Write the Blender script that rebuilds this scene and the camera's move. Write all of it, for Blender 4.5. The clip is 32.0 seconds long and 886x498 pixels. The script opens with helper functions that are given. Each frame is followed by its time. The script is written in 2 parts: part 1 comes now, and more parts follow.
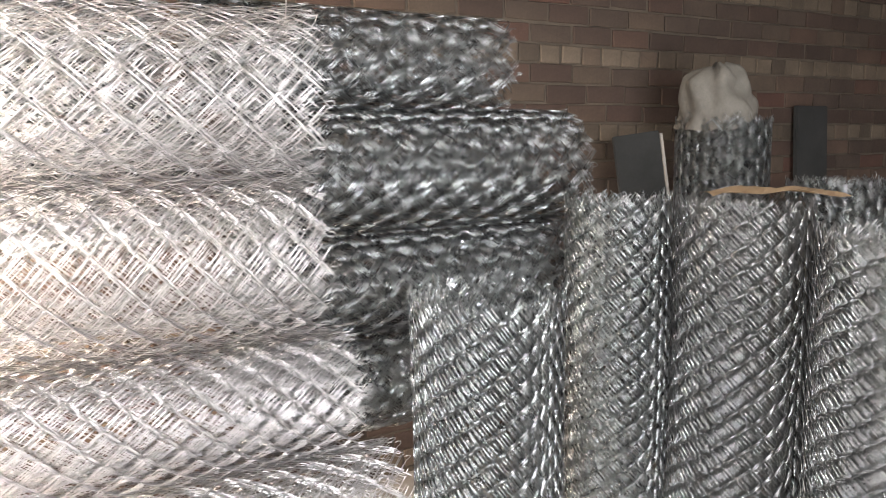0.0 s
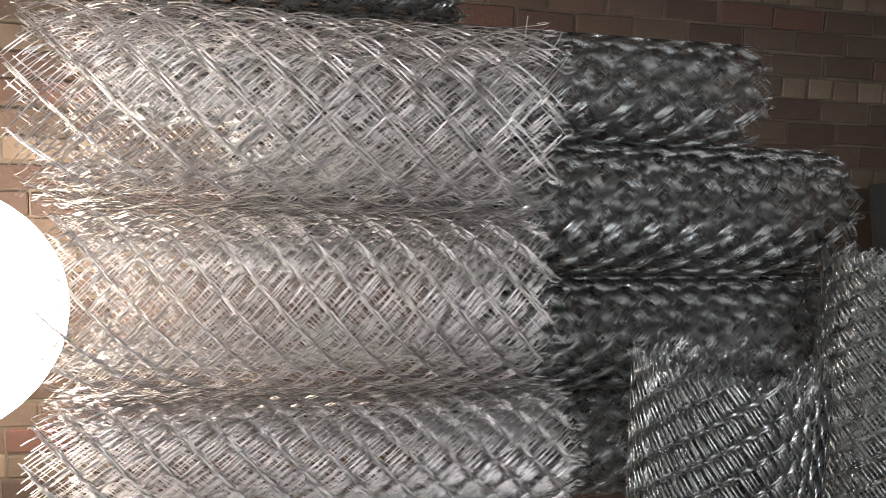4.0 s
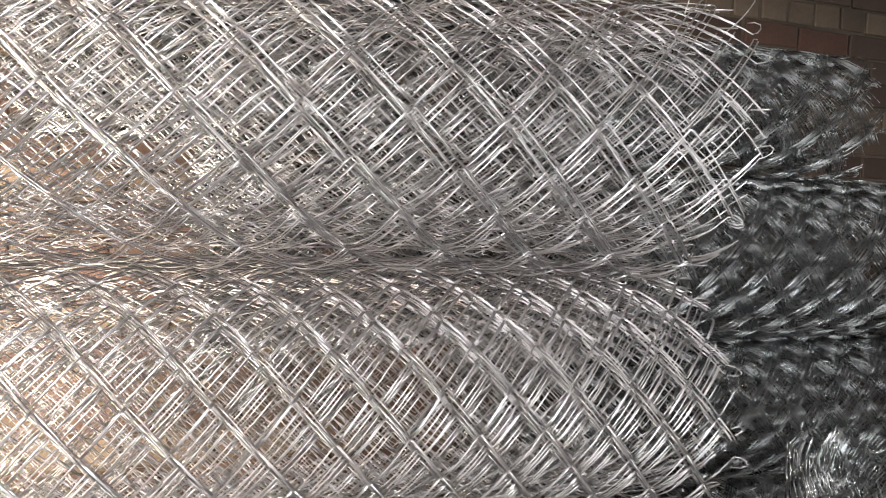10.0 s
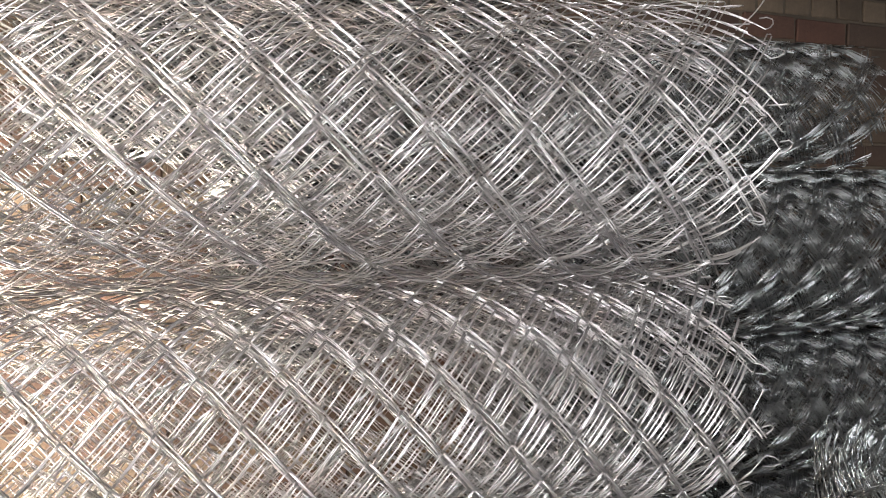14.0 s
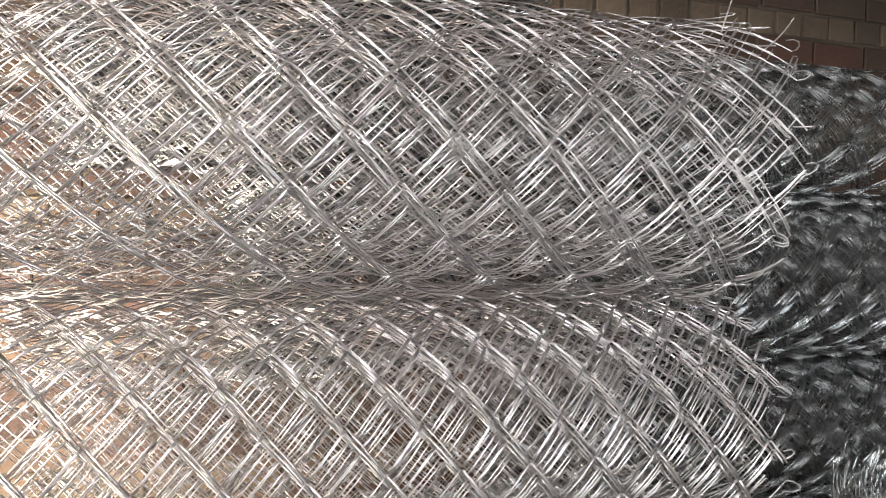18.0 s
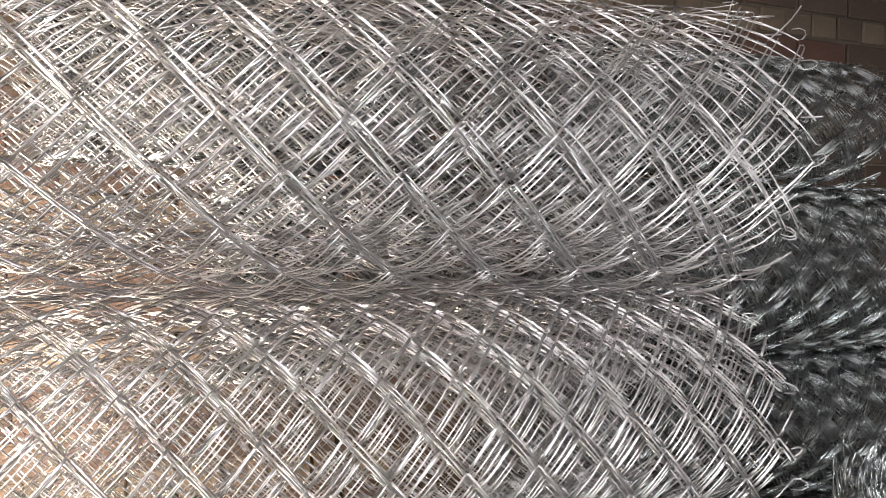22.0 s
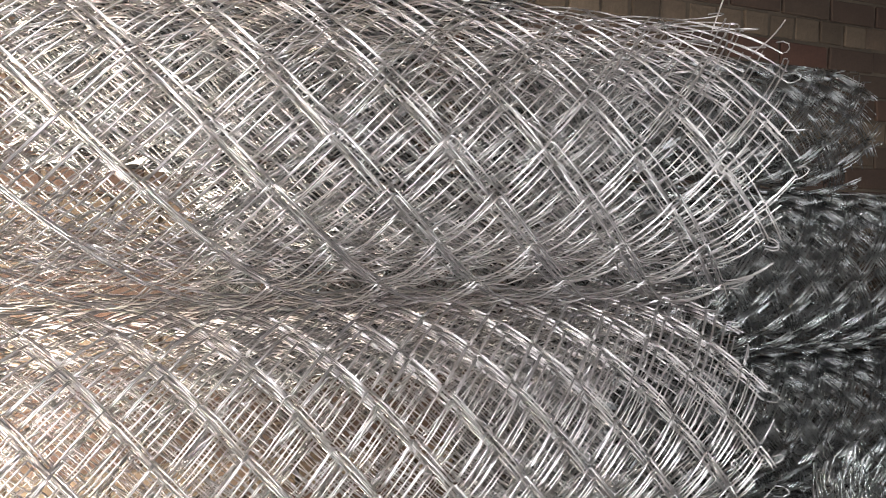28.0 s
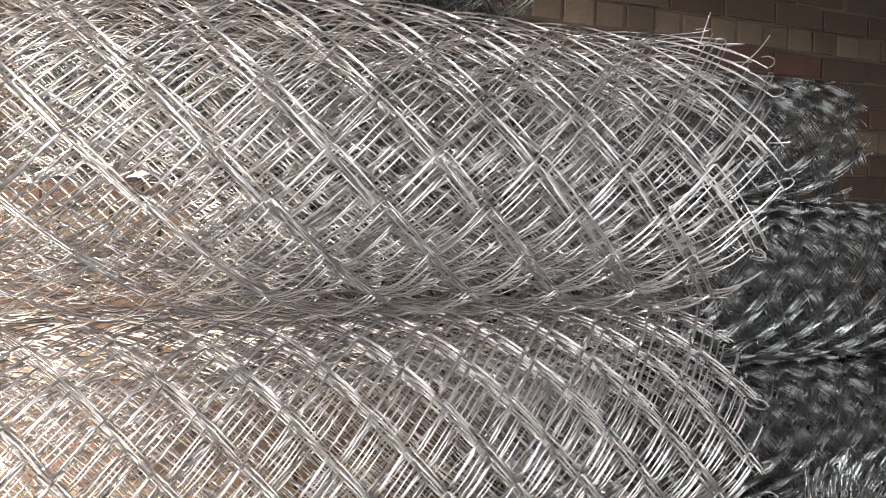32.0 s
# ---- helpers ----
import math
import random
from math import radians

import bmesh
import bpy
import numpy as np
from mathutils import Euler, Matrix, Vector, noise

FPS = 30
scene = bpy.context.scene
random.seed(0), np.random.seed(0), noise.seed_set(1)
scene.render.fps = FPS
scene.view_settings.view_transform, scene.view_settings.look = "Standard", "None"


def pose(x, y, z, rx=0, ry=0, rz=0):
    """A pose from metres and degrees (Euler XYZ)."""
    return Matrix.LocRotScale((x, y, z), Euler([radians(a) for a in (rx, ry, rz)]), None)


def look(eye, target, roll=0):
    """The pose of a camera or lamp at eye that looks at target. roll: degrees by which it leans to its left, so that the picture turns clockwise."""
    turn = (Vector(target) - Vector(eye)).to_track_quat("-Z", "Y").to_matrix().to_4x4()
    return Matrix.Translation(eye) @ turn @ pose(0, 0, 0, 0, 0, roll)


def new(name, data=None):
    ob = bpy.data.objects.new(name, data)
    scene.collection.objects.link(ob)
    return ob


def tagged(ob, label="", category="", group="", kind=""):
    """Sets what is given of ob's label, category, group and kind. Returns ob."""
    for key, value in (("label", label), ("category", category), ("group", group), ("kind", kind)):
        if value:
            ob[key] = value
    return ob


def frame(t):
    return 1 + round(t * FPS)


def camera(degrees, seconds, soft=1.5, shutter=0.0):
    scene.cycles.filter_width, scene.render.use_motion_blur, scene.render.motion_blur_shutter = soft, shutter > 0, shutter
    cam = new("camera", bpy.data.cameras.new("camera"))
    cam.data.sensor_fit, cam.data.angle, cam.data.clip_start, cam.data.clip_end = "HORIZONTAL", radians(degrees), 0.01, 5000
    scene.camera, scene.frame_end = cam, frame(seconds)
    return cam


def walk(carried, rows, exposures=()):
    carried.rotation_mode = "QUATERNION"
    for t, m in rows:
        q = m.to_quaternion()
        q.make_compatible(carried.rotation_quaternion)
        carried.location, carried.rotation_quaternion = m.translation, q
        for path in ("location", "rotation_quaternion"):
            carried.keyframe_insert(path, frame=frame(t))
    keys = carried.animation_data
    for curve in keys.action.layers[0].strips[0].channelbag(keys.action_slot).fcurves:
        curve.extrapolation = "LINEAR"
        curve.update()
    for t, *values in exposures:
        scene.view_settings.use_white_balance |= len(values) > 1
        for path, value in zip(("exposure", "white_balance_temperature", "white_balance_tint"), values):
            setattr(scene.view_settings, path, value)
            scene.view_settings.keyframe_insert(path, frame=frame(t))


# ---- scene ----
cam = camera(65.3, 32.0, soft=1.0, shutter=0.03)
PATH = [
    (0, (0.017, -0.01, 1.386), (0.001, 1.97, 1.103), -0.9),
    (0.5, (0.002, -0.018, 1.379), (-0.204, 1.954, 1.118), -0.5),
    (1, (-0.011, -0.014, 1.381), (-0.293, 1.945, 1.093), 0.5),
    (1.5, (-0.029, -0.015, 1.387), (-0.337, 1.942, 1.109), 1.7),
    (2, (-0.046, -0.02, 1.383), (-0.37, 1.936, 1.122), 1.2),
    (2.5, (-0.066, -0.019, 1.378), (-0.388, 1.937, 1.109), 1.0),
    (3, (-0.091, 0.023, 1.374), (-0.515, 1.962, 1.125), 1.4),
    (3.5, (-0.085, 0.086, 1.385), (-0.627, 2.001, 1.185), 1.8),
    (4, (-0.084, 0.14, 1.384), (-0.618, 2.059, 1.197), 1.8),
    (4.5, (-0.088, 0.17, 1.39), (-0.647, 2.083, 1.223), 2.1),
    (6.5, (-0.239, 0.273, 1.391), (-0.637, 2.226, 1.226), 2.1),
    (7, (-0.261, 0.296, 1.39), (-0.663, 2.25, 1.249), 2.3),
    (7.5, (-0.273, 0.377, 1.395), (-0.726, 2.322, 1.3), 1.9),
    (8, (-0.286, 0.437, 1.398), (-0.781, 2.374, 1.346), 2.7),
    (8.5, (-0.315, 0.467, 1.395), (-0.816, 2.402, 1.317), 3.4),
    (9, (-0.375, 0.486, 1.398), (-0.808, 2.438, 1.35), 2.0),
    (9.5, (-0.416, 0.501, 1.39), (-0.812, 2.459, 1.308), 2.3),
    (10, (-0.427, 0.511, 1.388), (-0.748, 2.483, 1.308), 1.8),
    (10.5, (-0.43, 0.511, 1.385), (-0.717, 2.488, 1.278), 1.8),
    (11, (-0.431, 0.508, 1.386), (-0.701, 2.488, 1.301), 1.2),
    (11.5, (-0.437, 0.506, 1.388), (-0.679, 2.491, 1.326), 0.9),
    (12, (-0.441, 0.505, 1.39), (-0.762, 2.476, 1.286), 1.3),
    (12.5, (-0.439, 0.505, 1.394), (-0.763, 2.476, 1.295), 0.0),
    (13, (-0.445, 0.509, 1.393), (-0.779, 2.478, 1.29), -0.9),
    (13.5, (-0.451, 0.514, 1.39), (-0.774, 2.486, 1.314), -0.1),
    (14, (-0.45, 0.514, 1.393), (-0.773, 2.487, 1.328), -0.7),
    (14.5, (-0.448, 0.511, 1.393), (-0.782, 2.482, 1.333), -0.5),
    (16.5, (-0.457, 0.518, 1.391), (-0.796, 2.488, 1.344), -0.2),
    (17, (-0.457, 0.515, 1.392), (-0.782, 2.489, 1.366), -0.5),
    (17.5, (-0.462, 0.515, 1.39), (-0.784, 2.489, 1.358), -0.0),
    (18, (-0.465, 0.512, 1.392), (-0.811, 2.482, 1.371), 0.6),
    (18.5, (-0.471, 0.51, 1.389), (-0.836, 2.477, 1.368), 0.2),
    (19, (-0.477, 0.518, 1.391), (-0.799, 2.492, 1.353), -0.5),
    (19.5, (-0.483, 0.528, 1.388), (-0.749, 2.509, 1.332), -0.1),
    (20, (-0.484, 0.531, 1.382), (-0.773, 2.51, 1.361), 0.2),
    (20.5, (-0.48, 0.534, 1.384), (-0.767, 2.513, 1.378), 0.8),
    (21, (-0.485, 0.537, 1.382), (-0.774, 2.516, 1.369), 0.9),
    (21.5, (-0.493, 0.532, 1.384), (-0.823, 2.505, 1.375), 1.1),
    (22, (-0.492, 0.536, 1.388), (-0.779, 2.515, 1.363), 0.3),
    (22.5, (-0.488, 0.532, 1.393), (-0.731, 2.517, 1.398), -0.4),
    (23, (-0.485, 0.531, 1.39), (-0.677, 2.522, 1.376), -0.6),
    (23.5, (-0.481, 0.532, 1.389), (-0.632, 2.527, 1.391), -0.5),
    (24, (-0.484, 0.532, 1.386), (-0.702, 2.52, 1.382), -0.4),
    (24.5, (-0.483, 0.534, 1.386), (-0.72, 2.52, 1.373), 0.1),
    (25, (-0.483, 0.54, 1.384), (-0.69, 2.529, 1.341), -0.3),
    (25.5, (-0.484, 0.544, 1.381), (-0.686, 2.532, 1.321), 0.3),
    (27.5, (-0.493, 0.534, 1.406), (-0.724, 2.521, 1.366), -0.2),
    (28, (-0.494, 0.534, 1.404), (-0.739, 2.519, 1.366), 0.5),
    (28.5, (-0.494, 0.532, 1.406), (-0.75, 2.516, 1.392), 0.2),
    (29, (-0.492, 0.535, 1.407), (-0.772, 2.515, 1.389), -0.6),
    (29.5, (-0.492, 0.535, 1.404), (-0.781, 2.514, 1.374), -0.5),
    (30, (-0.492, 0.534, 1.405), (-0.767, 2.515, 1.38), 0.1),
    (30.5, (-0.491, 0.529, 1.401), (-0.774, 2.509, 1.364), 0.1),
    (31, (-0.488, 0.524, 1.41), (-0.748, 2.507, 1.42), 0.5),
    (31.5, (-0.489, 0.517, 1.407), (-0.762, 2.498, 1.419), 0.7),
    (32, (-0.486, 0.519, 1.407), (-0.729, 2.504, 1.394), 0.3),
]
EXPOSURES = [(0, 1.04), (1, 0.6), (2, 0.36), (2.8, 0.14), (3.5, -0.18), (7, -0.27), (9, -0.07), (14, -0.03), (32, -0.03)]

walk(cam, [(t, look(eye, target, roll)) for t, eye, target, roll in PATH], EXPOSURES)

# ---- world and lights ----
TURN = 27.0                                    # the shed stands turned against the path
SHED = pose(0, 0, 0, 0, 0, TURN)


def shed(x, y, z, rx=0, ry=0, rz=0):
    """A pose in the shed's own axes: x along the stacked rolls, y towards the brick wall."""
    return SHED @ pose(x, y, z, rx, ry, rz)


world = bpy.data.worlds.new("sky")
scene.world = world
world.use_nodes = True
wn = world.node_tree
sky = wn.nodes.new("ShaderNodeTexSky")
sky.sky_type, sky.sun_disc = "NISHITA", False
sky.sun_elevation, sky.sun_rotation = radians(42), radians(200)
wn.links.new(sky.outputs[0], wn.nodes["Background"].inputs[0])
wn.nodes["Background"].inputs[1].default_value = 0.1

# daylight assumed from an unseen open shop front behind the camera
SOUTH = -1.7
front = bpy.data.lights.new("assumed_front_daylight", "AREA")
front.shape, front.size, front.size_y = "RECTANGLE", 1.7, 2.0
front.energy, front.color = 120.0, (0.98, 0.965, 0.975)
front_lamp = new("assumed_front_daylight", front)
front_lamp.matrix_world = shed(0.55, SOUTH + 0.02, 1.1, 90, 0, 0)

# added key light, source unseen; invented hatch in the low roof over the camera
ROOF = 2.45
ADDED_HATCH = (-0.75, -0.28, -0.25, 0.08)
key_light = bpy.data.lights.new("added_key_light", "AREA")
key_light.shape, key_light.size, key_light.size_y = "RECTANGLE", ADDED_HATCH[2] - ADDED_HATCH[0], ADDED_HATCH[3] - ADDED_HATCH[1]
key_light.energy, key_light.color = 135.0, (0.98, 0.965, 0.975)
key_light_lamp = new("added_key_light", key_light)
key_light_lamp.matrix_world = shed((ADDED_HATCH[0] + ADDED_HATCH[2]) / 2, (ADDED_HATCH[1] + ADDED_HATCH[3]) / 2, ROOF - 0.01)

# ---- materials ----
def material(name):
    m = bpy.data.materials.new(name)
    m.use_nodes = True
    return m, m.node_tree.nodes, m.node_tree.links, m.node_tree.nodes["Principled BSDF"]


def ramp(nodes, links, source, stops):
    r = nodes.new("ShaderNodeValToRGB")
    while len(r.color_ramp.elements) < len(stops):
        r.color_ramp.elements.new(0.5)
    for e, (p, c) in zip(r.color_ramp.elements, stops):
        e.position, e.color = p, (*c, 1)
    links.new(source, r.inputs[0])
    return r.outputs[0]


def noise_at(nodes, links, scale, detail=4, rough=0.6):
    co = nodes.new("ShaderNodeTexCoord")
    n = nodes.new("ShaderNodeTexNoise")
    n.inputs["Scale"].default_value, n.inputs["Detail"].default_value, n.inputs["Roughness"].default_value = scale, detail, rough
    links.new(co.outputs["Object"], n.inputs["Vector"])
    return n.outputs["Fac"]


def blend(nodes, links, a, b, fac, kind="MULTIPLY"):
    m = nodes.new("ShaderNodeMix")
    m.data_type, m.blend_type = "RGBA", kind
    for socket, v in ((m.inputs[0], fac), (m.inputs[6], a), (m.inputs[7], b)):
        if isinstance(v, (int, float)):
            socket.default_value = v
        elif isinstance(v, tuple):
            socket.default_value = (*v, 1)
        else:
            links.new(v, socket)
    return m.outputs[2]


def bump(nodes, links, bsdf, height, strength, distance):
    b = nodes.new("ShaderNodeBump")
    b.inputs["Strength"].default_value, b.inputs["Distance"].default_value = strength, distance
    links.new(height, b.inputs["Height"])
    links.new(b.outputs[0], bsdf.inputs["Normal"])


def zinc(name, dark, light, rough, metal):
    """Drawn galvanised wire: spangled zinc, a little white bloom, each strand its own tone."""
    m, n, l, b = material(name)
    spangle = ramp(n, l, noise_at(n, l, 60, 3), [(0.3, dark), (0.7, light)])
    info = n.new("ShaderNodeObjectInfo")
    strand = ramp(n, l, info.outputs["Random"], [(0, (0.78, 0.78, 0.8)), (1, (1, 1, 1))])
    l.new(blend(n, l, spangle, strand, 1.0), b.inputs["Base Color"])
    b.inputs["Metallic"].default_value = metal
    r = n.new("ShaderNodeMapRange")
    l.new(noise_at(n, l, 25, 2), r.inputs[0])
    r.inputs["To Min"].default_value, r.inputs["To Max"].default_value = rough - 0.06, rough + 0.1
    l.new(r.outputs[0], b.inputs["Roughness"])
    return m


ZINC_BRIGHT = zinc("bright_zinc_wire", (0.35, 0.345, 0.345), (0.52, 0.51, 0.51), 0.36, 0.96)
# rear and standing rolls: greyer zinc, darkened further for the weaker light there
ZINC_GREY_SHADED = zinc("shaded_grey_zinc_wire", (0.24, 0.245, 0.25), (0.38, 0.385, 0.385), 0.29, 0.97)
ZINC_DULL_SHADED = zinc("shaded_dull_zinc_wire", (0.22, 0.235, 0.24), (0.36, 0.375, 0.38), 0.26, 0.97)


def brick_paint(name, stops):
    m, n, l, b = material(name)
    info = n.new("ShaderNodeObjectInfo")
    geo = n.new("ShaderNodeNewGeometry")
    tone = n.new("ShaderNodeMath")
    tone.operation = "ADD"
    l.new(info.outputs["Random"], tone.inputs[0])
    l.new(geo.outputs["Random Per Island"], tone.inputs[1])
    wrap = n.new("ShaderNodeMath")
    wrap.operation = "FRACT"
    l.new(tone.outputs[0], wrap.inputs[0])
    base = ramp(n, l, wrap.outputs[0], stops)
    soot = ramp(n, l, noise_at(n, l, 5, 5), [(0.3, (0.45, 0.42, 0.4)), (0.7, (1, 1, 1))])
    grain = ramp(n, l, noise_at(n, l, 90, 4), [(0.3, (0.7, 0.7, 0.7)), (0.7, (1, 1, 1))])
    l.new(blend(n, l, blend(n, l, base, soot, 0.8), grain, 0.7), b.inputs["Base Color"])
    b.inputs["Roughness"].default_value = 0.9
    bump(n, l, b, noise_at(n, l, 70, 5), 0.5, 0.004)
    return m


def plain(name, a, c, scale, rough, bump_height=0.002, metal=0.0):
    m, n, l, b = material(name)
    large = ramp(n, l, noise_at(n, l, scale, 5), [(0.3, a), (0.7, c)])
    fine = ramp(n, l, noise_at(n, l, scale * 14, 3), [(0.3, (0.8, 0.8, 0.8)), (0.7, (1, 1, 1))])
    l.new(blend(n, l, large, fine, 0.8), b.inputs["Base Color"])
    b.inputs["Roughness"].default_value, b.inputs["Metallic"].default_value = rough, metal
    bump(n, l, b, noise_at(n, l, scale * 8, 4), 0.5, bump_height)
    return m


# brick and mortar tones near black: the wall's dimness is painted into them
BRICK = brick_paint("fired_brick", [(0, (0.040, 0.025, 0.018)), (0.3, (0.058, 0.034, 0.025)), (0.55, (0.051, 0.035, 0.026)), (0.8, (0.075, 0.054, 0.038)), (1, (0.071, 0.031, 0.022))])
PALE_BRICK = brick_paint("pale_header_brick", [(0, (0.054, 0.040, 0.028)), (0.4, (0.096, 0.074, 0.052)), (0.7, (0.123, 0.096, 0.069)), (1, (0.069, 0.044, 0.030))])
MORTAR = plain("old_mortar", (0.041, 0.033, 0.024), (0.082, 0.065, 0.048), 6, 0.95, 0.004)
CONCRETE = plain("dusty_concrete", (0.20, 0.19, 0.17), (0.30, 0.28, 0.26), 2.5, 0.9)
PLASTER = plain("sooty_plaster", (0.24, 0.22, 0.20), (0.36, 0.33, 0.30), 1.5, 0.9)
SACKING = plain("woven_sacking", (0.08, 0.075, 0.063), (0.14, 0.13, 0.113), 9, 0.8, 0.004)
CARDBOARD = plain("cardboard", (0.38, 0.27, 0.16), (0.50, 0.36, 0.22), 8, 0.85)
DARK_SHEET = plain("dark_plastic_and_niche", (0.009, 0.010, 0.010), (0.018, 0.019, 0.019), 6, 0.97)


def glow(name, colour, strength):
    m, n, l, b = material(name)
    b.inputs["Base Color"].default_value = (0.8, 0.8, 0.8, 1)
    b.inputs["Emission Color"].default_value = (*colour, 1)
    b.inputs["Emission Strength"].default_value = strength
    return m


GLOBE_GLARE = glow("lit_globe_glare", (1.0, 0.82, 0.66), 62.0)
BLACK_METAL = plain("black_painted_metal", (0.03, 0.03, 0.03), (0.06, 0.06, 0.06), 12, 0.5)


# ---- mesh helpers ----
def link_mesh(name, verts, faces, mat, parent=None, smooth=False):
    me = bpy.data.meshes.new(name)
    me.from_pydata(verts, [], faces)
    me.materials.append(mat)
    if smooth:
        me.polygons.foreach_set("use_smooth", np.ones(len(me.polygons), bool))
    ob = new(name, me)
    ob.parent = parent
    return ob


def part(name, bm, mat, parent=None, label=""):
    me = bpy.data.meshes.new(name)
    bm.to_mesh(me)
    bm.free()
    me.materials.append(mat)
    ob = new(name, me)
    ob.parent = parent
    return tagged(ob, label)


def box(bm, x0, y0, z0, x1, y1, z1):
    """An axis-aligned block added to bm."""
    m = Matrix.Translation(((x0 + x1) / 2, (y0 + y1) / 2, (z0 + z1) / 2)) @ Matrix.Diagonal((x1 - x0, y1 - y0, z1 - z0, 1))
    return bmesh.ops.create_cube(bm, size=1, matrix=m)["verts"]


def tube(points, radius, sides=4):
    """Verts and quads of a thin tube along an (n, 3) line of points."""
    p = np.asarray(points, float)
    t = np.gradient(p, axis=0)
    t /= np.linalg.norm(t, axis=1, keepdims=True) + 1e-12
    ref = np.where(np.abs(t[:, :1]) > 0.9, [[0.0, 1.0, 0.0]], [[1.0, 0.0, 0.0]])
    a = np.cross(t, ref)
    a /= np.linalg.norm(a, axis=1, keepdims=True)
    b = np.cross(t, a)
    ang = np.arange(sides) * 2 * np.pi / sides
    ring = p[:, None] + radius * (np.cos(ang)[None, :, None] * a[:, None] + np.sin(ang)[None, :, None] * b[:, None])
    n = len(p)
    i = np.arange(n - 1)[:, None] * sides
    k, k2 = np.arange(sides)[None], (np.arange(sides)[None] + 1) % sides
    quads = np.stack([i + k, i + k2, i + sides + k2, i + sides + k], -1).reshape(-1, 4)
    return ring.reshape(-1, 3), quads


def quad_mesh(name, pieces, mat, parent, smooth=True):
    """One mesh object from several (verts, quads) pieces."""
    verts = np.concatenate([v for v, _ in pieces])
    counts = np.cumsum([0] + [len(v) for v, _ in pieces[:-1]])
    quads = np.concatenate([q + c for (_, q), c in zip(pieces, counts)])
    me = bpy.data.meshes.new(name)
    me.vertices.add(len(verts))
    me.vertices.foreach_set("co", verts.astype(np.float32).ravel())
    me.loops.add(quads.size)
    me.loops.foreach_set("vertex_index", quads.astype(np.int32).ravel())
    me.polygons.add(len(quads))
    me.polygons.foreach_set("loop_start", np.arange(0, quads.size, 4, dtype=np.int32))
    me.polygons.foreach_set("use_smooth", np.full(len(quads), smooth))
    me.update(calc_edges=True)
    me.materials.append(mat)
    ob = new(name, me)
    ob.parent = parent
    return ob


# the turns of a roll from the outside in: depth below the surface, wires bunched on a slant, how far they are slid along
# the bands (in slants), how far apart in the bunch, and how far they lag behind along the axis (metres)
CLEAR = ((0.0, 2, 0.0, 0.06, 0.0), (0.004, 2, 0.27, 0.12, -0.003), (0.008, 2, 0.52, 0.12, -0.005), (0.012, 2, 0.77, 0.12, -0.007))
SPARSE = ((0.0, 2, 0.0, 0.07, 0.0), (0.005, 2, 0.26, 0.16, -0.004), (0.009, 1, 0.58, 0.10, -0.006), (0.014, 2, 0.74, 0.14, -0.009))
DENSE = ((0.0, 5, 0.0, 0.02, 0.0), (0.004, 4, 0.03, 0.02, -0.003), (0.010, 4, 0.45, 0.05, -0.020))


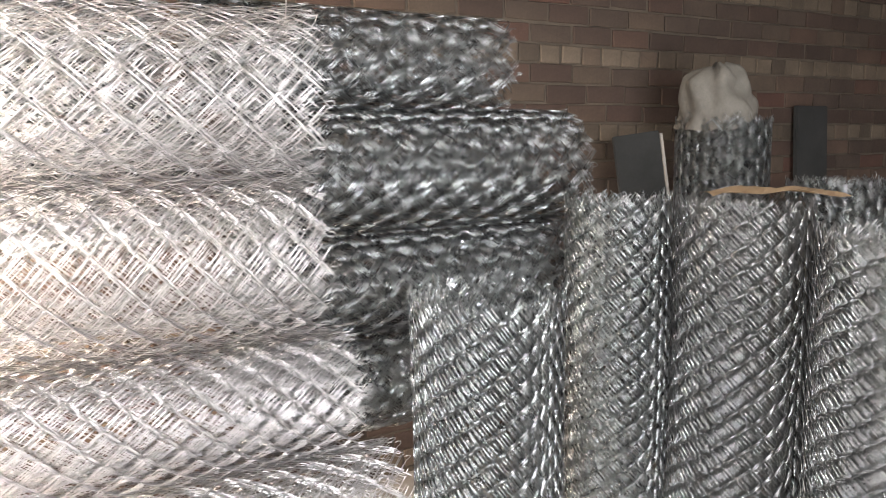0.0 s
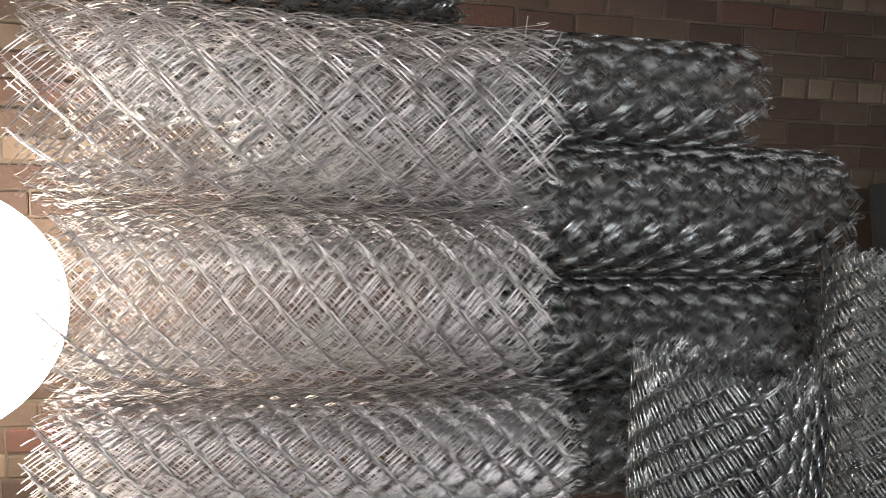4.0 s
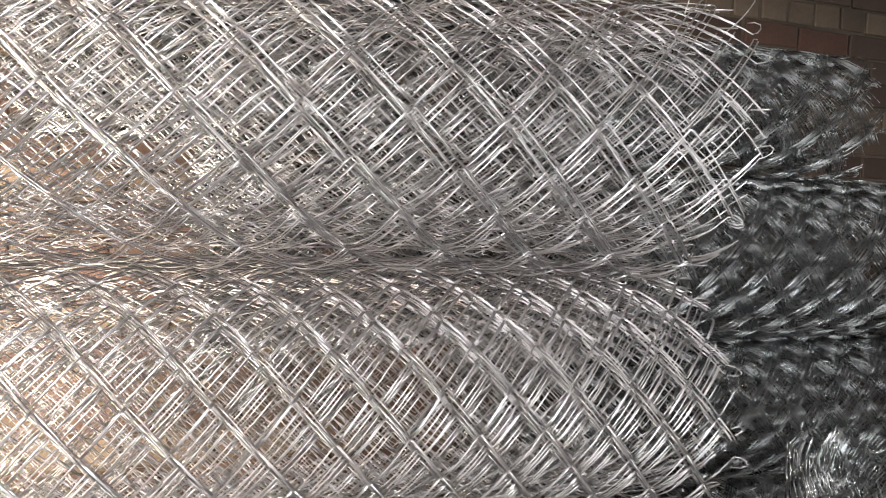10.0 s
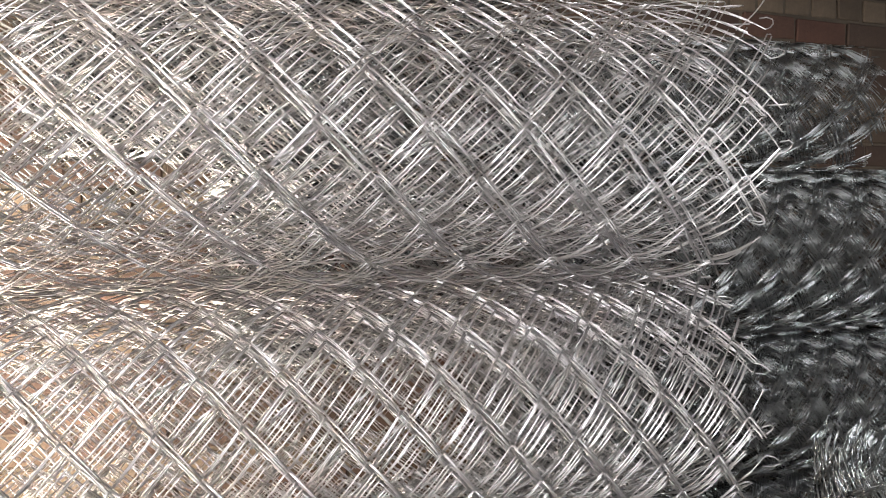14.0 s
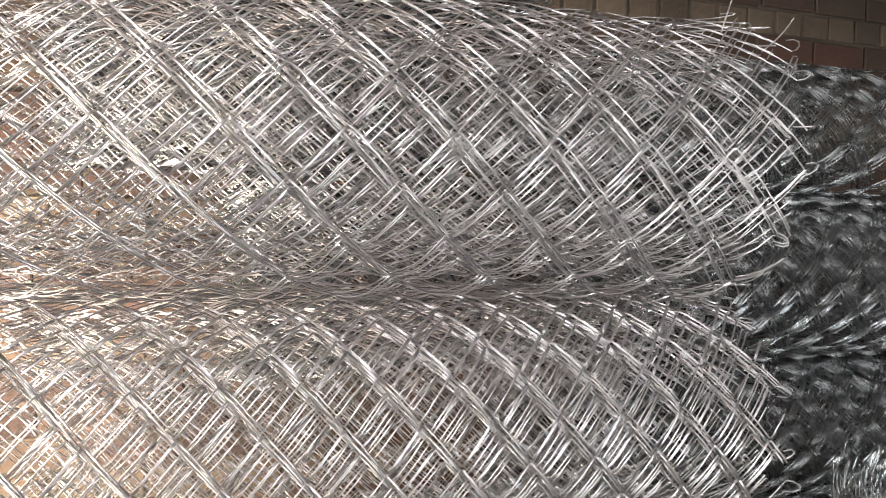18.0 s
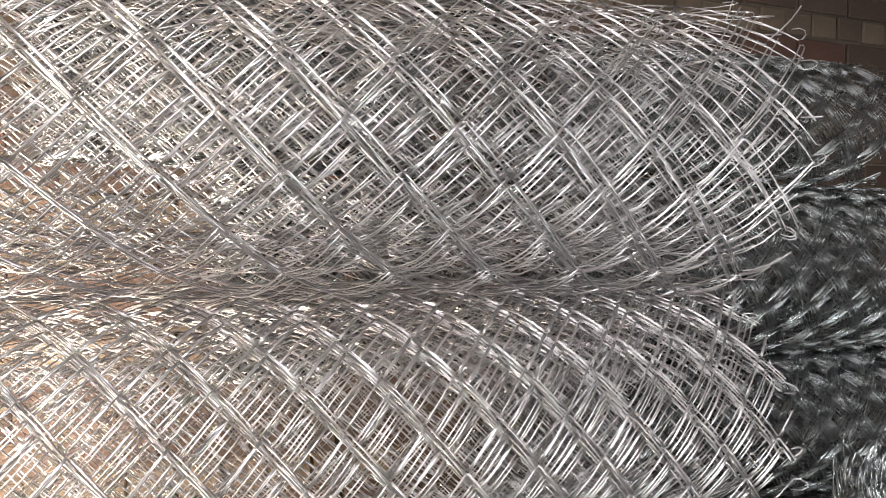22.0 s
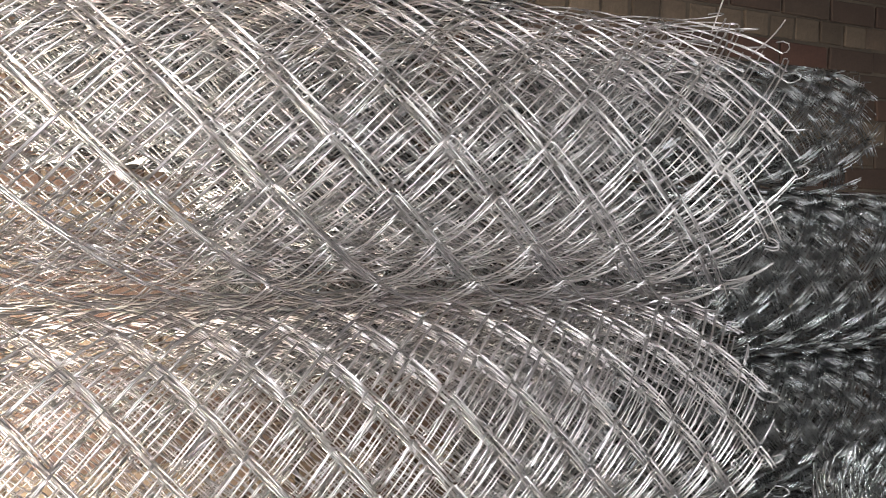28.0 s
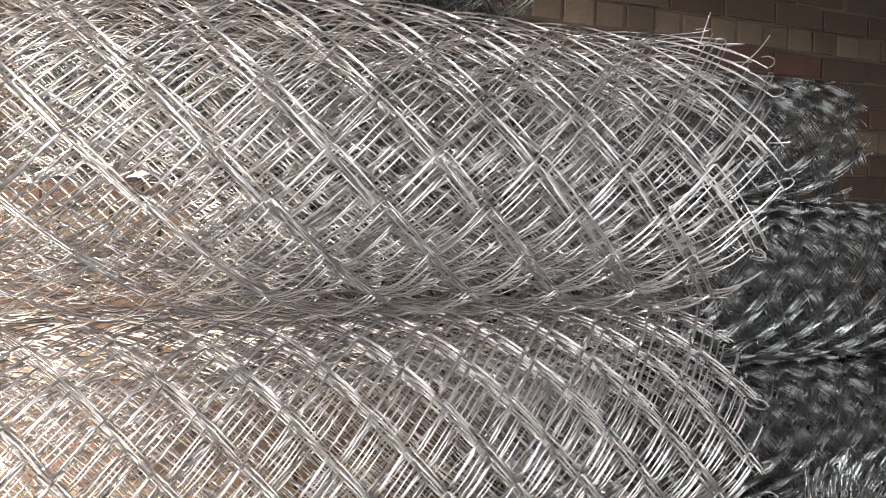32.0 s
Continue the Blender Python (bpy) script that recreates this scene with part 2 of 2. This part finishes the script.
def mesh_roll(label, place, length, radius, pitch, mat, cells=0, band=0.5, slope=1.1, start=(0.0, 0.0), turns=CLEAR, lag=0.0025, core=4, core_wire=0.0009,
              core_gap=0.012, core_wires=2, wire=0.00086, seed=1, fine=3, single=2, group="", hooked=0.12, flare=0.0, fray=0.006, droop=0.007,
              shear=0.0, loose=0.0012, wobble=1.0):
    """A roll of chain-link netting, its axis along local x. Each wire zigzags along the axis: down a slant that continues the
    last wire's, so that the slants make bands winding round the roll, then back up a rung to the next band. band: the
    share of the pitch that the band's slant takes. cells: wires round one turn. Inside the listed turns lies a tangled core."""
    rng = np.random.default_rng(seed)
    roll = new("wire_mesh_roll")
    roll.matrix_world = place
    tagged(roll, label, "wire roll", group)
    along = band * pitch
    if not cells:
        cells = max(6, round(2 * np.pi * radius / (along * slope)))
    turn = 2 * np.pi / cells
    waves = rng.uniform(0, 6.28, 6)
    first_k = -int(1.4 / turn)
    inner = []
    tangled = tuple((turns[-1][0] + 0.012 + core_gap * n, core_wires, 0.0, 0.0, 0.0) for n in range(core))
    for depth, (sunk, bunch, slide, gap, behind) in enumerate(turns + tangled):
        r = radius - sunk
        if r < 0.02:
            break
        deep = depth >= len(turns)
        smooth = depth < fine
        down = np.array([0.05, 0.35, 0.65, 0.95]) if smooth else np.array([0.04, 0.5, 0.96])
        up = np.array([0.05, 0.2, 0.4, 0.6, 0.8, 0.95]) if smooth else np.array([0.04, 0.35, 0.65, 0.96])
        if deep:
            down, up = np.array([0.0, 0.5]), np.array([0.0, 0.5])
        for i in range(cells):
            for n in range(bunch):
                k = first_k + i + slide + gap * n + rng.normal(0, 0.03)
                shift = behind - lag * n + rng.normal(0, loose)
                if deep:
                    k, shift = first_k + rng.uniform(0, cells), rng.uniform(0, pitch)
                x0 = start[0] + k * along + shift
                x0 -= pitch * (2 + math.floor(x0 / pitch))
                count = int(length / pitch) + 5
                c = np.arange(count)[:, None]
                axial = np.concatenate([x0 + c * pitch + down * along, x0 + c * pitch + along + up * (pitch - along)], 1).ravel()
                way = np.tile(np.concatenate([down, 1 - up]), count)
                on_rung = np.tile(np.concatenate([down * 0, up]), count)
                psi = start[1] + (k + way) * turn + rng.normal(0, 0.003)
                bow = np.sin(np.pi * on_rung) * (on_rung > 0)
                below = np.clip((psi - 1.8) / 0.6, 0, 1) * np.clip((3.6 - psi) / 0.4, 0, 1)
                lift = 0.0012 * bow + np.where(on_rung > 0, 0.0, 0.0010 * np.sin(np.pi * way)) + rng.normal(0, 0.0002, len(axial))
                lift += droop * bow * below * np.repeat(rng.uniform(0.1, 1.2, count), len(down) + len(up)) * (0 if deep else 1)
                axial = axial * (1 - shear * ((depth * 2) % 5) / 4)
                ends = (abs(rng.normal(0, fray)), length + rng.normal(0, 0.006))
                keep = (axial > ends[0]) & (axial < ends[1])
                x, a, lf = axial[keep], psi[keep], lift[keep]
                if len(x) < 3:
                    continue
                if depth < 3 and rng.uniform() < hooked:           # some cut ends are curled back on themselves
                    s = rng.choice([-1, 1]) * rng.uniform(0.6, 1.2)
                    x = np.r_[x, x[-1] + np.array([0.008, 0.014, 0.015, 0.008, -0.004]) * rng.uniform(0.7, 1.4)]
                    a = np.r_[a, a[-1] + s * np.array([0.012, 0.035, 0.06, 0.075, 0.065])]
                    lf = np.r_[lf, lf[-1] + np.array([0.001, 0.003, 0.005, 0.005, 0.004])]
                swell = 1 + wobble * (0.012 * np.sin(2 * a + waves[0] + 2.0 * x) + 0.008 * np.sin(3 * a + waves[1] - 3 * x) + 0.008 * np.sin(9 * x / length + waves[2]))
                rr = (r + lf) * swell + flare * np.clip((x - length + 0.16) / 0.16, 0, 1) ** 2
                piece = tube(np.stack([x, -rr * np.sin(a), rr * np.cos(a)], 1), core_wire if deep else wire, 3 if deep else 4)
                if depth < single:
                    quad_mesh("wire", [piece], mat, roll)
                else:
                    inner.append(piece)
    if inner:
        tagged(quad_mesh("inner_winding", inner, mat, roll), kind="stuff")
    return roll


# ---- the shed: floor, walls, ceiling ----
WALL_Y, COURSE = 2.60, 0.087


def slab(name, x0, y0, z0, x1, y1, z1, mat):
    bm = bmesh.new()
    box(bm, x0, y0, z0, x1, y1, z1)
    ob = part(name, bm, mat)
    ob.matrix_world = SHED
    return tagged(ob, kind="structure")


slab("floor", -3.2, SOUTH - 0.25, -0.12, 4.4, WALL_Y + 0.25, 0.0, CONCRETE)
tagged(slab("wall_north", -3.2, WALL_Y + 0.006, 0.0, 4.4, WALL_Y + 0.25, ROOF, MORTAR), "old brick wall with soot stains, toned dark for the weak light on it")
slab("wall_west", -3.45, SOUTH - 0.25, 0.0, -3.2, WALL_Y + 0.25, ROOF, PLASTER)
slab("wall_east", 4.4, SOUTH - 0.25, 0.0, 4.65, WALL_Y + 0.25, ROOF, PLASTER)
bm = bmesh.new()
for x0, x1, z0 in ((-3.2, -0.3, 0.0), (-0.3, 1.4, 2.1), (1.4, 4.4, 0.0)):
    box(bm, x0, SOUTH - 0.25, z0, x1, SOUTH, ROOF)
south = tagged(part("wall_south", bm, PLASTER), kind="structure")
south.matrix_world = SHED
# roof opening left only for the added key light
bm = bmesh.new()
for x0, y0, x1, y1 in ((-3.2, SOUTH, 4.4, ADDED_HATCH[1]), (-3.2, ADDED_HATCH[3], 4.4, WALL_Y + 0.25), (-3.2, ADDED_HATCH[1], ADDED_HATCH[0], ADDED_HATCH[3]), (ADDED_HATCH[2], ADDED_HATCH[1], 4.4, ADDED_HATCH[3])):
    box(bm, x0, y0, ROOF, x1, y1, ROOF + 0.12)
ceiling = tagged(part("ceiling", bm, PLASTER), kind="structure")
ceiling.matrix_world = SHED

# ---- the stacked rolls ----
FRONT, BACK, STANDING = "rolls stacked in front", "rolls stacked behind", "rolls standing on end"
BRIGHT = "bright galvanised chain-link mesh roll lying on the stack"
DULL = "dull grey chain-link mesh roll lying in the rear stack, darkened for the shade there"
UPRIGHT = "grey chain-link mesh roll standing on end on the floor"
top_roll = mesh_roll(BRIGHT, shed(-0.46, 1.445, 1.50), 0.875, 0.170, 0.102, ZINC_BRIGHT, cells=20, band=0.518, start=(0.009, 0.007), turns=SPARSE, wire=0.00084, shear=0.03, hooked=0.22, group=FRONT, seed=3, flare=0.012, fray=0.012)
for x, psi, dx, out, bow in ((0.822, 0.62, -0.004, 0.042, 0.0), (0.853, 0.86, 0.012, 0.045, 0.004), (0.846, 0.80, 0.03, 0.004, 0.0), (0.86, 1.45, 0.02, 0.012, 0.01)):
    f = np.linspace(0, 1, 7)
    rr = 0.171 + out * f
    pts = np.stack([x + dx * f + bow * np.sin(f * 3.1), -rr * np.sin(psi), rr * np.cos(psi)], 1)
    tagged(quad_mesh("loose_wire_end", [tube(pts, 0.0011)], ZINC_BRIGHT, top_roll), "loose wire end sticking out")
mesh_roll(BRIGHT, shed(-0.435, 1.475, 1.165), 0.855, 0.175, 0.0735, ZINC_BRIGHT, cells=25, band=0.506, start=(0.28, 0.256), wire=0.00084, group=FRONT, seed=5, fray=0.02)
mesh_roll(BRIGHT, shed(-0.46, 1.46, 0.85), 0.95, 0.140, 0.0690, ZINC_BRIGHT, cells=28, band=0.44, start=(0.252, 0.80), wire=0.00084, group=FRONT, seed=7, fray=0.02)
mesh_roll(BRIGHT, shed(-0.52, 1.38, 0.585), 1.09, 0.145, 0.080, ZINC_BRIGHT, band=0.58, slope=0.8, group=FRONT, seed=9, lag=0.0045)
mesh_roll(BRIGHT, shed(-0.50, 1.45, 0.30), 1.05, 0.150, 0.080, ZINC_BRIGHT, group=FRONT, seed=10, fine=0)

NESTED = dict(fine=0, turns=DENSE, wire=0.00098, lag=0.0095, core_wires=5)
mesh_roll(DULL, shed(0.22, 1.88, 1.64), 0.93, 0.137, 0.114, ZINC_DULL_SHADED, group=BACK, seed=21, **NESTED)
mesh_roll(DULL, shed(0.30, 1.90, 1.338), 1.12, 0.176, 0.104, ZINC_DULL_SHADED, group=BACK, seed=22, **NESTED)
mesh_roll(DULL, shed(0.30, 1.90, 1.005), 1.10, 0.155, 0.095, ZINC_DULL_SHADED, group=BACK, seed=23, **NESTED)
mesh_roll(DULL, shed(0.30, 1.90, 0.71), 1.00, 0.150, 0.095, ZINC_DULL_SHADED, group=BACK, seed=24, **NESTED)
mesh_roll(DULL, shed(-0.53, 1.85, 1.93), 0.89, 0.150, 0.100, ZINC_DULL_SHADED, group=BACK, seed=25, **NESTED)

HIDDEN = "galvanised chain-link mesh roll at the back of the stack"
mesh_roll(HIDDEN, shed(-0.20, 1.87, 1.338), 0.46, 0.172, 0.104, ZINC_DULL_SHADED, group=BACK, seed=26, **NESTED)
mesh_roll(HIDDEN, shed(-0.45, 1.88, 1.64), 0.64, 0.137, 0.104, ZINC_DULL_SHADED, group=BACK, seed=27, **NESTED)


def upright(x, y, height, r, pitch, seed, label=UPRIGHT, mat=ZINC_DULL_SHADED, **how):
    return mesh_roll(label, shed(x, y, 0.0, 0, -90, 0), height, r, pitch, mat, group=STANDING, seed=seed, droop=0.0, **how)


STOOD = dict(fine=0, wire=0.0011, lag=0.0042)
upright(0.806, 1.348, 1.06, 0.180, 0.058, 31, slope=1.35, band=0.36, **STOOD)
upright(1.35, 1.535, 1.25, 0.150, 0.060, 32, slope=1.3, band=0.42, **STOOD)
upright(1.62, 1.333, 1.24, 0.183, 0.064, 33, mat=ZINC_GREY_SHADED, slope=1.25, band=0.43, **STOOD)
upright(1.74, 0.975, 1.18, 0.178, 0.064, 34, mat=ZINC_GREY_SHADED, slope=1.25, band=0.43, **STOOD)
upright(2.42, 2.12, 1.50, 0.19, 0.09, 35, slope=1.15, band=0.45, **NESTED)
upright(2.46, 1.62, 1.26, 0.165, 0.09, 36, slope=1.15, band=0.45, **NESTED)

# ---- the lit globe lamp beside the stack ----
def revolve(profile, segments=32):
    """A closed turned shape from (radius, height) pairs."""
    bm = bmesh.new()
    rings = [[bm.verts.new((r * math.cos(a * 2 * math.pi / segments), r * math.sin(a * 2 * math.pi / segments), z)) for a in range(segments)] for r, z in profile]
    for lo, hi in zip(rings, rings[1:]):
        for a in range(segments):
            f = bm.faces.new((lo[a], lo[(a + 1) % segments], hi[(a + 1) % segments], hi[a]))
            f.smooth = True
    bm.faces.new(rings[0][::-1])
    bm.faces.new(rings[-1])
    return bm


def globe_lamp(place, r, drop):
    lamp = new("globe_lamp")
    lamp.matrix_world = place
    tagged(lamp, "warm lamp hung beside the roll stack, its glare built as a big globe", "lamp")
    ball = [(r * math.sin(a), -r * math.cos(a)) for a in np.linspace(0.08, math.pi - 0.3, 18)]
    part("globe", revolve(ball), GLOBE_GLARE, lamp, "warm globe as wide as the lamp's glare")
    part("cap", revolve([(0.045, r * 0.93), (0.048, r * 0.97), (0.042, r + 0.03), (0.02, r + 0.05), (0.012, r + 0.07)]), BLACK_METAL, lamp)
    part("cable", revolve([(0.004, r + 0.06), (0.004, drop)], 8), BLACK_METAL, lamp)
    return lamp


# globe radius takes in the glare around the lamp, not just its bulb
globe_lamp(shed(-0.86, 1.90, 1.06), 0.30, ROOF - 1.06)


# ---- loose things by the wall ----
def sack_cover(place, r, height):
    """A sack pulled over the top of a standing roll, hanging in folds."""
    bm = bmesh.new()
    seg, rows = 48, 16
    rings = []
    for j in range(rows):
        f = j / (rows - 1)
        z = height * f
        rad = r * (1.08 - 0.35 * f) if f < 0.75 else r * 0.82 * math.sqrt(max(0.02, 1 - ((f - 0.75) / 0.25) ** 2 * 0.93))
        ring = []
        for a in range(seg):
            t = a * 2 * math.pi / seg
            n = noise.noise(Vector((math.cos(t) * 2.2, math.sin(t) * 2.2, z * 9)))
            fold = 0.012 * math.sin(7 * t + 5 * z * 8) * (1 - f)
            ring.append(bm.verts.new(((rad + 0.022 * n + fold) * math.cos(t), (rad + 0.022 * n + fold) * math.sin(t), z + 0.03 * n)))
        rings.append(ring)
    for lo, hi in zip(rings, rings[1:]):
        for a in range(seg):
            bm.faces.new((lo[a], lo[(a + 1) % seg], hi[(a + 1) % seg], hi[a])).smooth = True
    bm.faces.new(rings[-1]).smooth = True
    sack = new("sack_cover")
    sack.matrix_world = place
    tagged(sack, "pale woven sack pulled over a standing roll", "sack")
    part("cloth", bm, SACKING, sack)
    return sack


sack_cover(shed(2.38, 2.12, 1.475, 0, -9, 20), 0.148, 0.24)


def curved_sheet(name, w, d, thick, bow, mat, label, category, place):
    bm = bmesh.new()
    n = 14
    top = [[bm.verts.new((w * (i / n - 0.5), d * (j / 4 - 0.5) + 0.01 * math.sin(i * 1.3), bow * (1 - (2 * i / n - 1) ** 2) + 0.006 * math.sin(i * 0.9 + j))) for j in range(5)] for i in range(n + 1)]
    for i in range(n):
        for j in range(4):
            bm.faces.new((top[i][j], top[i + 1][j], top[i + 1][j + 1], top[i][j + 1]))
    bmesh.ops.solidify(bm, geom=list(bm.faces), thickness=thick)
    ob = part(name, bm, mat)
    ob.matrix_world = place
    return tagged(ob, label, category)


curved_sheet("cardboard_sheet", 0.34, 0.24, 0.006, 0.012, CARDBOARD, "torn brown cardboard sheet lying on a standing roll", "cardboard", shed(1.70, 1.31, 1.252, 0, 0, -38))


def leaning_board(place, w, height, thick, mat, label, trim=None):
    board = new("leaning_board")
    board.matrix_world = place
    tagged(board, label, "board")
    bm = bmesh.new()
    box(bm, -w / 2, 0, 0, w / 2, thick, height)
    bmesh.ops.bevel(bm, geom=list(bm.edges), offset=0.004, segments=2, affect="EDGES")
    part("panel", bm, mat, board)
    if trim:
        bm = bmesh.new()
        box(bm, w / 2 + 0.001, -0.004, 0, w / 2 + 0.012, thick, height * 0.99)
        part("edge_strip", bm, trim, board, "pale edge strip")
    return board


leaning_board(shed(2.29, 2.20, 0.0, -4, -7, -14), 0.22, 1.46, 0.02, DARK_SHEET, "dark plastic board with a pale edge leaning at the wall", CONCRETE)
# dark panel put up in place of a shaded niche in the wall
leaning_board(shed(3.60, 2.47, 0.0, -3, 0, 0), 0.26, 1.60, 0.025, DARK_SHEET, "dark panel against the brick wall in place of a dark niche")

# ---- brick courses, one by one ----
wall = bpy.data.objects["wall_north"]
rng = random.Random(4)
brick_meshes = {}


def brick_block(w, hgt, seed):
    r = random.Random(seed)
    bm = bmesh.new()
    v = box(bm, -w / 2, 0, -hgt / 2, w / 2, 0.06, hgt / 2)
    for vert in v:
        vert.co += Vector((r.uniform(-0.004, 0.004), r.uniform(-0.003, 0.003), r.uniform(-0.003, 0.003)))
    bmesh.ops.bevel(bm, geom=[e for e in bm.edges if min(a.co.y for a in e.verts) < 0.02], offset=0.004, segments=1, affect="EDGES")
    return bm


for kind, w in (("header", 0.106), ("stretcher", 0.218)):
    for n in range(6):
        bm = brick_block(w, COURSE - 0.009, n * 7 + len(kind))
        me = bpy.data.meshes.new("brick")
        bm.to_mesh(me)
        bm.free()
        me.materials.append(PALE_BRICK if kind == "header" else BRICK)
        brick_meshes[kind, n] = me

rest = {"header": ([], []), "stretcher": ([], [])}
for row in range(27):
    z = 0.02 + (row + 0.5) * COURSE
    kind, step = ("stretcher", 0.227) if row % 4 else ("header", 0.115)
    x = -3.15 + rng.uniform(0, 0.03) + (0.113 if row % 2 else 0)
    while x < 4.35:
        me = brick_meshes[kind, rng.randrange(6)]
        px, pz, out = x + step / 2, z + rng.uniform(-0.003, 0.003), rng.uniform(-0.006, 0.002)
        if 0.2 < px < 2.55 and 1.40 < z < 2.35:
            ob = new("brick", me)
            ob.parent = wall
            ob.location = (px, WALL_Y + out, pz)
        else:
            rest_v, rest_f = rest[kind]
            base = len(rest_v)
            rest_v += [(v.co.x + px, v.co.y + WALL_Y + out, v.co.z + pz) for v in me.vertices]
            rest_f += [[base + i for i in p.vertices] for p in me.polygons]
        x += step
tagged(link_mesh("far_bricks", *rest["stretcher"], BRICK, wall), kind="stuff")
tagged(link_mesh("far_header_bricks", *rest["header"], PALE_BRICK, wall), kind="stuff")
